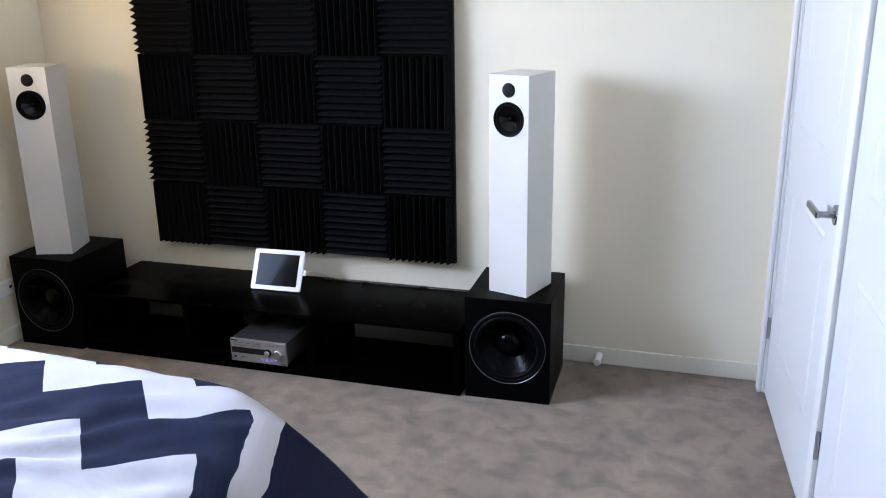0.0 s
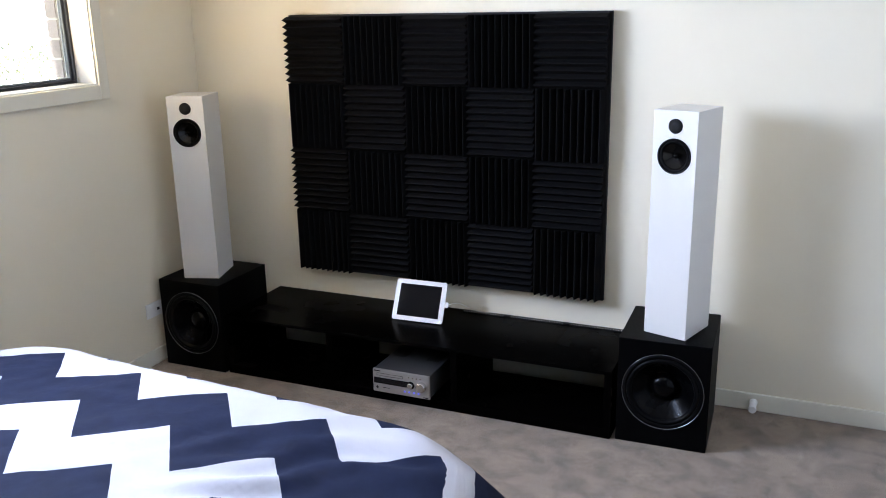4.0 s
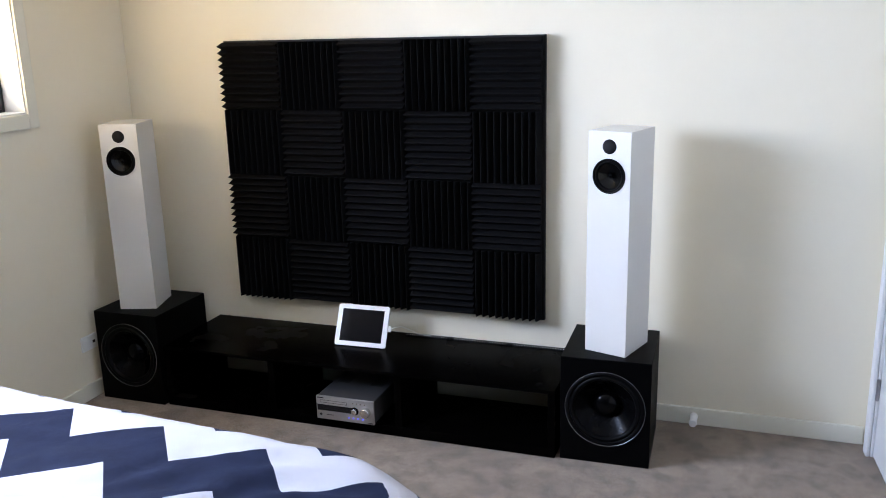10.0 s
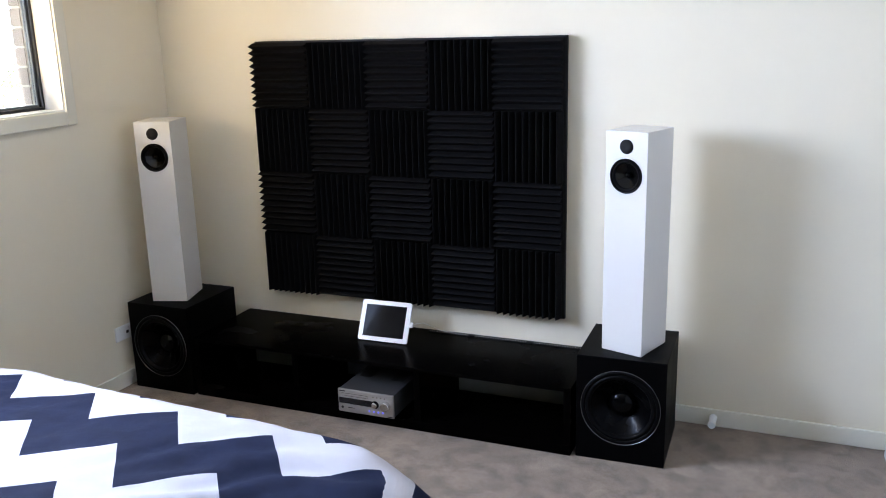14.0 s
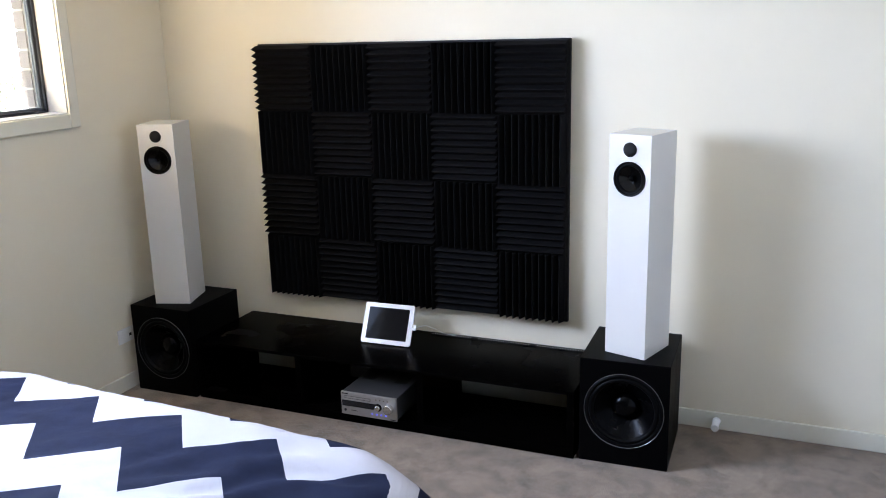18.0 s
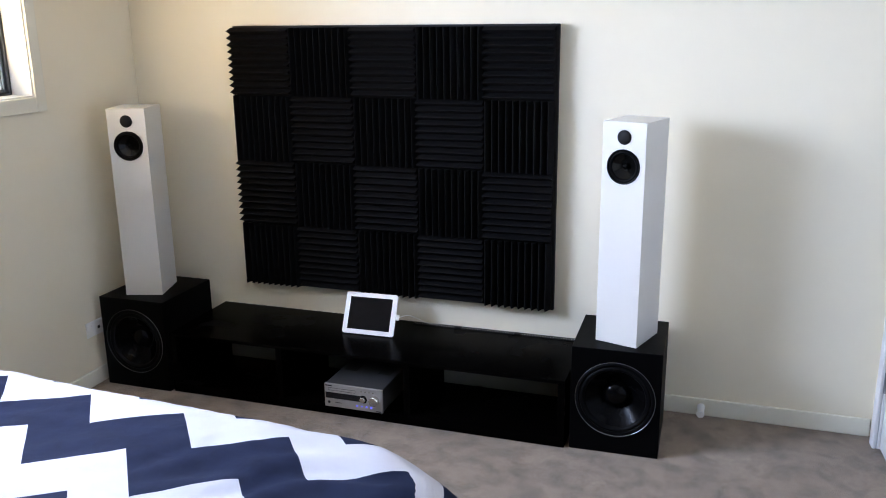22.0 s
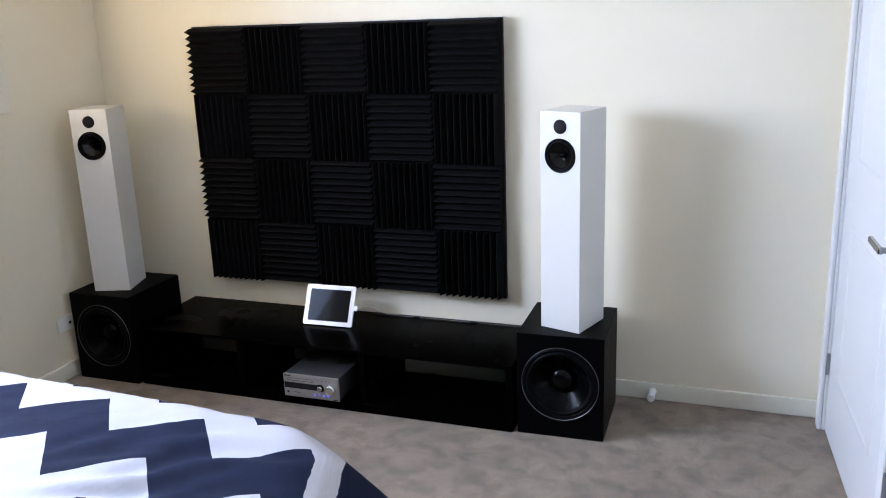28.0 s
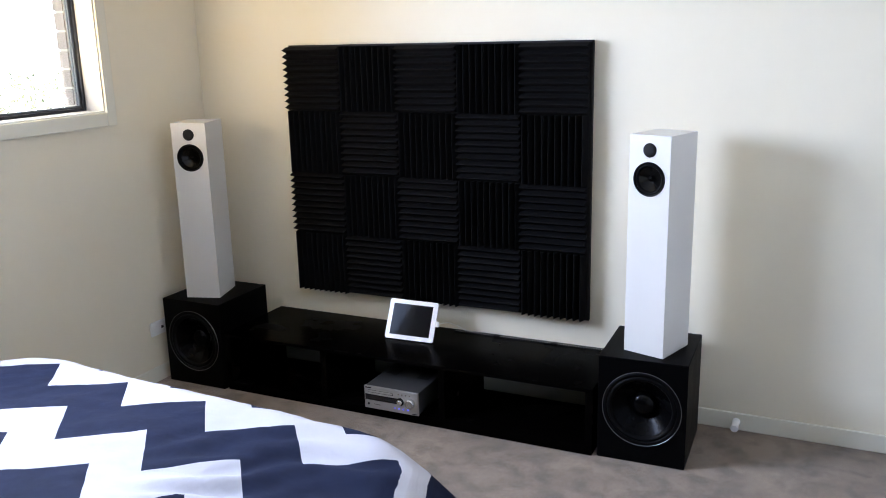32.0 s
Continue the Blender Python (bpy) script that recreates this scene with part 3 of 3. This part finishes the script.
TOW_W, TOW_D, TOW_H = 0.174, 0.210, 0.876


def tower(m, label):
    """Front on y = 0, base on z = 0, centred on x."""
    t = thing("loudspeaker", label, "loudspeaker", m, "white column loudspeakers")
    part("cabinet", cabinet_with_well(TOW_W, TOW_H, TOW_D, TOW_H - 0.168, 0.0605, 0.06, 56), SATIN_WHITE, t, bevel=0.0016)
    c = (0, 0, TOW_H - 0.168)
    w = part("woofer", lathe([(0.0665, -0.001), (0.0665, 0.0025), (0.064, 0.004), (0.0605, 0.003), (0.0590, -0.002)], 56, c), RUBBER, t, "round black woofer")
    part("surround", lathe([(0.0602, -0.004), (0.057, 0.001), (0.0535, 0.0015), (0.050, -0.002), (0.0475, -0.006)], 48, c), RUBBER, w, smooth=True)
    part("cone", lathe([(0.0482, -0.006), (0.035, -0.016), (0.022, -0.025), (0.014, -0.030), (0.0, -0.030)], 48, c), POLY_CONE, w, smooth=True)
    part("phase_plug", lathe([(0.0125, -0.028), (0.0118, -0.016), (0.008, -0.008), (0.0, -0.004)], 28, c), DUST_CAP, w, "glossy pointed plug", smooth=True)
    c = (0, 0, TOW_H - 0.057)
    tw = part("tweeter", lathe([(0.0275, 0.0), (0.0275, 0.002), (0.026, 0.003), (0.0, 0.003)], 40, c), RUBBER, t, "small round black tweeter")
    part("grille", lathe([(0.0245, 0.003), (0.021, 0.0065), (0.012, 0.009), (0.0, 0.010)], 36, c), MESH_BLACK, tw, smooth=True)
    return t


tower(pose(-2.716, 2.9225, SUB_H, 0, 0, 17.5), "white column loudspeaker on a black subwoofer near the corner")
tower(pose(-0.510, 2.940, SUB_H, 0, 0, -17.5), "white column loudspeaker on a black subwoofer beside bare wall")


# ---- low bench ----
BX0, BX1, BY0, BY1, BTOP = -2.548, -0.690, 2.853, 3.334, 0.293
bench = thing("media_bench", "long low black-brown media bench with open bays", "media bench")
part("top", box(BX0, BX1, BY0, BY1, BTOP - 0.014, BTOP), BENCH_BLACK, bench, bevel=0.002)
part("base_shelf", box(BX0, BX1, BY0 + 0.002, BY1 - 0.10, 0.0, 0.045), BENCH_BLACK, bench, bevel=0.002)
# added panel: its grey stands in for the shaded wall through the open back
part("wall_stand_in", box(BX0 + 0.004, BX1 - 0.004, BY1 - 0.020, BY1 - 0.013, 0.0, BTOP - 0.020), BACK, bench, "grey panel added in place of the dimly lit wall behind")
for x in (BX0, -1.995, -1.385, BX1 - 0.03):
    part("divider", box(x, x + 0.03, BY0 + 0.004, BY1 - 0.022, 0.0, BTOP - 0.014), BENCH_BLACK, bench, bevel=0.001)

strip = thing("light_strip", "unlit dotted light strip along the bench's rear edge", "light strip")
x = -1.50
for length, dots in ((0.205, 17), (0.255, 21), (0.275, 23)):
    seg = part("strip", box(x, x + length, BY1 - 0.040, BY1 - 0.022, BTOP, BTOP + 0.004), BOARD, strip)
    for k in range(dots):
        cx = x + length * (k + 0.5) / dots
        part("diode", box(cx - 0.0019, cx + 0.0019, BY1 - 0.0328, BY1 - 0.0292, BTOP + 0.004, BTOP + 0.0055), DIODE, seg)
    x += length
    if x < -0.78:
        part("connector", box(x, x + 0.03, BY1 - 0.042, BY1 - 0.020, BTOP, BTOP + 0.008), RUBBER, strip, bevel=0.001)
    x += 0.03

# ---- tablet ----
tab = thing("tablet", "white-bezel tablet, dark screen, leaning back on a stand", "tablet", pose(-1.651, 3.093, BTOP + 0.004, -27, 0, 1.5))
part("body", rounded_slab(0.252, 0.192, 0.009, 0.011), TABLET_WHITE, tab, bevel=0.0015)
part("screen", box(-0.103, 0.103, -0.0008, 0.0, 0.021, 0.171), SCREEN, tab, "dark glossy screen")
part("home_button", lathe([(0.0052, 0.0), (0.0052, 0.0006), (0.0, 0.0006)], 20, (-0.1145, 0, 0.096)), PLASTIC, tab)
part("plug", box(0.126, 0.142, 0.001, 0.009, 0.078, 0.104), PLASTIC, tab, "white charging plug", bevel=0.002)
stand = thing("tablet_stand", "small black stand behind the tablet", "stand")
part("foot", box(-1.72, -1.58, 3.108, 3.20, BTOP, BTOP + 0.004), BOARD, stand, bevel=0.001)
bm = bmesh.new()
lo = [bm.verts.new(p) for p in ((-1.70, 3.196, BTOP + 0.004), (-1.60, 3.196, BTOP + 0.004), (-1.60, 3.19, BTOP + 0.004), (-1.70, 3.19, BTOP + 0.004))]
hi = [bm.verts.new(p) for p in ((-1.69, 3.168, BTOP + 0.112), (-1.61, 3.168, BTOP + 0.112), (-1.61, 3.162, BTOP + 0.112), (-1.69, 3.162, BTOP + 0.112))]
bm.faces.new(lo), bm.faces.new(hi)
for k in range(4):
    bm.faces.new((lo[k], lo[(k + 1) % 4], hi[(k + 1) % 4], hi[k]))
part("prop", bm, BOARD, stand)
cable = tagged(mesh_object("cable", tube([(-1.512, 3.135, BTOP + 0.084), (-1.50, 3.16, BTOP + 0.086), (-1.488, 3.21, BTOP + 0.075), (-1.47, 3.27, BTOP + 0.04), (-1.44, 3.30, BTOP + 0.012), (-1.40, 3.318, BTOP + 0.002), (-1.385, 3.325, BTOP + 0.0015)], 0.0014), PLASTIC, smooth=True), "thin white charging cable running to the rear edge", "cable")

# ---- receiver ----
rec = thing("receiver", "compact silver disc receiver with dark grey case on the lower shelf", "receiver", pose(-1.606, 2.824, 0.045))
RW, RH, RD = 0.274, 0.116, 0.32
part("case", box(-RW / 2 + 0.002, RW / 2 - 0.002, 0.012, RD, 0.010, RH - 0.002), CASE, rec, "dark grey steel case", bevel=0.003)
front = part("front_panel", box(-RW / 2, RW / 2, 0.0, 0.012, 0.008, RH), SILVER, rec, "champagne silver front", bevel=0.003)
for x in (-0.115, 0.115):
    for y in (0.06, 0.27):
        part("foot", lathe([(0.014, 0.0), (0.015, 0.010)], 16, (x, y, 0), "z", cap=True), RUBBER, rec)
part("display", box(-RW / 2 + 0.005, 0.050, -0.0012, 0.0, 0.049, 0.077), DISPLAY, front, "black display window")
part("disc_tray", box(-0.116, 0.009, -0.0022, 0.0, 0.088, 0.097), SILVER, front, bevel=0.0008)
part("tray_gap", box(-0.1175, 0.0105, -0.0008, 0.0, 0.086, 0.0985), INK, front)
part("knob_recess", lathe([(0.0185, 0.0), (0.0185, 0.001), (0.0, 0.001)], 32, (0.047, 0, 0.0625)), DISPLAY, front, "round black end of the display")
part("small_knob", lathe([(0.0125, 0.0), (0.0125, 0.012), (0.0105, 0.014), (0.0, 0.014)], 28, (0.047, 0, 0.0625)), CHROME, front, "small silver knob")
part("volume_knob", lathe([(0.0225, 0.0), (0.0215, 0.018), (0.019, 0.021), (0.0, 0.021)], 36, (0.100, 0, 0.064)), CHROME, front, "large silver volume knob")
for k in range(4):
    part("button", lathe([(0.0042, 0.0), (0.0042, 0.002), (0.0, 0.002)], 16, (0.018 + 0.022 * k, 0, 0.029)), BLUE_LED, front, "button lit blue")
for k in range(4):
    part("key", lathe([(0.003, 0.0), (0.003, 0.0015), (0.0, 0.0015)], 12, (0.039 + 0.0185 * k, 0, 0.098)), CHROME, front)
part("headphone_socket", lathe([(0.006, 0.0), (0.006, 0.0012), (0.003, 0.0012), (0.003, 0.0004), (0.0, 0.0004)], 20, (-0.116, 0, 0.030)), INK, front)
for x0, x1, z0, z1 in ((-0.131, -0.100, 0.1055, 0.1105), (-0.088, -0.056, 0.030, 0.0325), (0.106, 0.131, 0.012, 0.0165)):
    part("marking", box(x0, x1, -0.0006, 0.0, z0, z1), INK, front, "small dark lettering bar")
for x0 in (-0.112, 0.050):
    for k in range(6):
        part("vent_slot", box(x0 + 0.010 * k, x0 + 0.010 * k + 0.0065, 0.165, 0.265, RH - 0.0025, RH - 0.0010), INK, rec)
for z in (0.030, 0.092):
    part("screw", lathe([(0.005, 0.0), (0.004, 0.002), (0.0, 0.0024)], 12, (RW / 2 - 0.002, 0.03, z), "x"), CHROME, rec)

# ---- wall fittings ----
outlet = thing("power_outlet", "white double power outlet on the wall above the skirting", "power outlet", pose(WALL_W, 2.842, 0.279))
part("plate", box(0.0, 0.010, -0.058, 0.058, -0.037, 0.037), PLASTIC, outlet, bevel=0.004)
part("socket", box(0.010, 0.0108, 0.012, 0.028, -0.008, 0.006), INK, outlet)
for y in (-0.025, 0.035):
    part("switch", box(0.010, 0.0135, y - 0.006, y + 0.006, 0.012, 0.026), PLASTIC, outlet, bevel=0.001)

stop = thing("door_stop", "white cylindrical door stop fixed to the skirting", "door stop", pose(-0.176, WALL_N - 0.013, 0.040))
part("post", lathe([(0.017, 0.0), (0.0165, 0.01), (0.0145, 0.016), (0.0145, 0.062), (0.0165, 0.064)], 24), PLASTIC, stop, smooth=False)
part("bumper", lathe([(0.0165, 0.064), (0.0165, 0.076), (0.0145, 0.080), (0.0, 0.080)], 24), PLASTIC, stop)

# ---- bed ----
BED_TURN = Matrix.Translation((-2.0, 1.53, 0)) @ pose(0, 0, 0, 0, 0, -4.5) @ Matrix.Translation((2.0, -1.53, 0))
bed = thing("bed", "black bed base with a white mattress under the cover", "bed", BED_TURN)
part("base", box(-2.45, -0.80, -0.55, 1.60, 0.05, 0.30), BED_BASE, bed, bevel=0.02)
part("mattress", box(-2.44, -0.81, -0.54, 1.59, 0.30, 0.54), MATTRESS, bed, bevel=0.05, segments=4)
for x in (-2.35, -0.92):
    for y in (-0.45, 1.48):
        part("leg", lathe([(0.025, 0.0), (0.03, 0.05)], 16, (x, y, 0), "z", cap=True), BOARD, bed)


def duvet():
    """A cover whose sheet is laid on the bed's top and folds over its edges."""
    X0, X1, Y0, Y1, RY, ZT = -2.36, -0.782, -0.45, 1.530, 0.122, 0.702
    CR = 0.20
    # the free side: a soft shoulder, a long slope, then the hanging drop
    slope, sx, sz, fall = 0.0, 0.0, 0.0, [(0.0, 0.0)]
    for k in range(400):
        at = k * 0.004
        slope = radians(25 * min(1.0, at / 0.135) + 31 * min(1.0, max(0.0, at - 0.135) / 0.415) + 31 * min(1.0, max(0.0, at - 0.55) / 0.25))
        sx, sz = sx + 0.004 * math.cos(slope), sz + 0.004 * math.sin(slope)
        fall.append((sx, sz))
    bm = bmesh.new()
    layer = bm.loops.layers.uv.new("cloth")
    step = 0.018
    us = np.arange(-2.90, 0.10, step)
    vs = np.arange(-0.55, 2.24, step)
    grid, cloth = [], {}
    for v in vs:
        line = []
        for u in us:
            cx, cy = min(max(u, X0 + CR), X1 - CR), min(max(v, Y0 + CR), Y1 - CR)
            dx, dy = u - cx, v - cy
            dist = math.hypot(dx, dy)
            out = dist - CR
            nx, ny = (dx / dist, dy / dist) if dist > 1e-6 else (0, 0)
            inside = max(0.0, -out) if (dx or dy) else min(u - X0, X1 - u, Y1 - v, 9)
            if dist < 1e-6:
                inside = CR + min(cx - X0 - CR, X1 - CR - cx, Y1 - CR - cy)
            puff = 0.02 * math.exp(-max(inside, 0) / 0.2)
            wave = noise.noise((u * 3.1, v * 3.1, 0.3)) * 0.012 + noise.noise((u * 7.0 + v * 3.0, v * 16.0 - u * 5.0, 4.0)) * 0.005 + noise.noise((u * 26.0, v * 15.0, 9.0)) * 0.0022
            turn = math.atan2(v - 0.75, u + 1.75)
            near = math.exp(-(((u + 0.95) / 0.30) ** 2 + ((v - 1.15) / 0.35) ** 2))
            wave += near * 0.018 * math.sin(turn * 46 + 3 * noise.noise((u * 4, v * 4, 2.0))) * (0.6 + noise.noise((u * 6, v * 6, 7.0)))
            if out <= 0:
                p = Vector((u, v, ZT - puff + wave))
            else:
                bx, by = u - nx * out, v - ny * out
                around = u * 1.0 - v * 1.0
                fold = 0.012 * math.sin(around * 19) + 0.02 * noise.noise((around * 4, out * 2, 1.5))
                side = nx * nx if nx > 0 else 0.0
                if out < RY * math.pi / 2:
                    ex, ez = RY * math.sin(out / RY), RY * (1 - math.cos(out / RY))
                else:
                    ex, ez = RY + 0.10 * (out - RY * math.pi / 2), RY + 0.97 * (out - RY * math.pi / 2)
                fx, fz = fall[min(int(out / 0.004), 400)]
                reach, drop = side * fx + (1 - side) * ex, side * fz + (1 - side) * ez
                k = min(1.0, out / 0.35)
                swing = fold * (0.4 * k + 1.5 * max(0.0, out - 0.5))
                p = Vector((bx + nx * (reach + swing), by + ny * (reach + swing), max(ZT - puff * (1 - k) - 0.02 * k - drop + wave * (1 - k), 0.03)))
            vert = bm.verts.new(p)
            slack = max(0.0, u + 0.75)
            slack = slack * slack / (slack + 0.03)
            ripple = 0.05 * noise.noise((v * 11.0, u * 3.0, 1.0)) * min(1.0, slack / 0.03)
            cloth[vert] = (u - 0.85 * slack, max(v, min(v + 2.5 * slack + ripple, 1.731)))
            line.append(vert)
        grid.append(line)
    for a, b in zip(grid, grid[1:]):
        for k in range(len(a) - 1):
            f = bm.faces.new((a[k], a[k + 1], b[k + 1], b[k]))
            for loop in f.loops:
                loop[layer].uv = cloth[loop.vert]
    d = thing("duvet", "puffy cotton duvet with navy and white chevron stripes", "duvet", BED_TURN)
    edge = [x.co.copy() for x in grid[-1]]
    side = [line[-1].co.copy() for line in grid]
    ob = part("cover", bm, CHEVRON, d, smooth=True)
    part("hem", tube(edge[::4], 0.008), HEM, d, smooth=True)
    part("hem", tube(side[::4], 0.008), HEM, d, smooth=True)
    mod = ob.modifiers.new("thickness", "SOLIDIFY")
    mod.thickness, mod.offset = 0.02, -1
    return d


duvet()

# ---- outside the window ----
HAZE = glowing("bright_hazy_sky", (0.93, 0.96, 1.0), 2.6)
structure("backdrop", box(-16.1, -16.0, -14, 34, -0.4, 14), HAZE, "white overexposed sky beyond the garden", "backdrop")
structure("ground", box(-60, 60, -60, 60, -0.42, -0.40), LAWN, "dry grass yard outside the house", "ground")
rw = thing("wall_brick", "grey-brown brick outer wall beside the window", "brick wall", kind="structure")
part("mortar", box(WALL_W - 0.245, WALL_W - 0.19, W_Y1 + 0.010, 3.6, -0.40, 2.6), MORTAR, rw)
part("mortar", box(WALL_W - 0.30, WALL_W - 0.19, W_Y0 - 0.6, W_Y1 + 0.010, -0.40, W_Z0 - 0.03), MORTAR, rw)
me = bpy.data.meshes.new("brick")
bb = box(-0.005, 0.055, 0.0, 0.22, 0.0, 0.076)
bmesh.ops.recalc_face_normals(bb, faces=bb.faces)
bb.to_mesh(me)
bb.free()
me.materials.append(BRICK)
for row in range(14):
    for k in range(3):
        ob = new("brick", me)
        ob.parent = rw
        ob.matrix_world = pose(WALL_W - 0.245 - 0.002, W_Y1 + 0.004 + 0.23 * k - (0.115 if row % 2 and k else 0), W_Z0 - 0.06 + 0.086 * row)

hedge = thing("hedge", "sunlit pale green garden shrubs outside the window", "hedge", kind="stuff")
hr = random.Random(11)
verts, faces = [], []
for k in range(24000):
    y = hr.uniform(1.5, 8.5)
    x = -6.3 + hr.gauss(0, 0.35)
    top = 1.50 + 0.20 * noise.noise((y * 0.9, 0, 0)) + 0.15 * noise.noise((y * 3.1, 2, 0))
    z = -0.35 + (top + 0.35) * hr.random() ** 0.6
    c = Vector((x, y, z))
    d = Vector((hr.gauss(0, 1), hr.gauss(0, 1), hr.gauss(0, 1))).normalized()
    e = d.orthogonal().normalized()
    w = hr.uniform(0.006, 0.014)
    i = len(verts)
    verts += [c - d * w * 1.6, c + e * w * 0.7, c + d * w * 1.6, c - e * w * 0.7]
    faces.append((i, i + 1, i + 2, i + 3))
me = bpy.data.meshes.new("leaves")
me.from_pydata(verts, [], faces)
me.materials.append(LEAF)
ob = new("leaves", me)
ob.parent = hedge
for k in range(14):
    y = 1.7 + 0.5 * k
    part("stem", tube([(-6.3, y, -0.4), (-6.28, y + 0.05, 0.2), (-6.33, y - 0.03, 0.9)], 0.03), STEM, hedge)
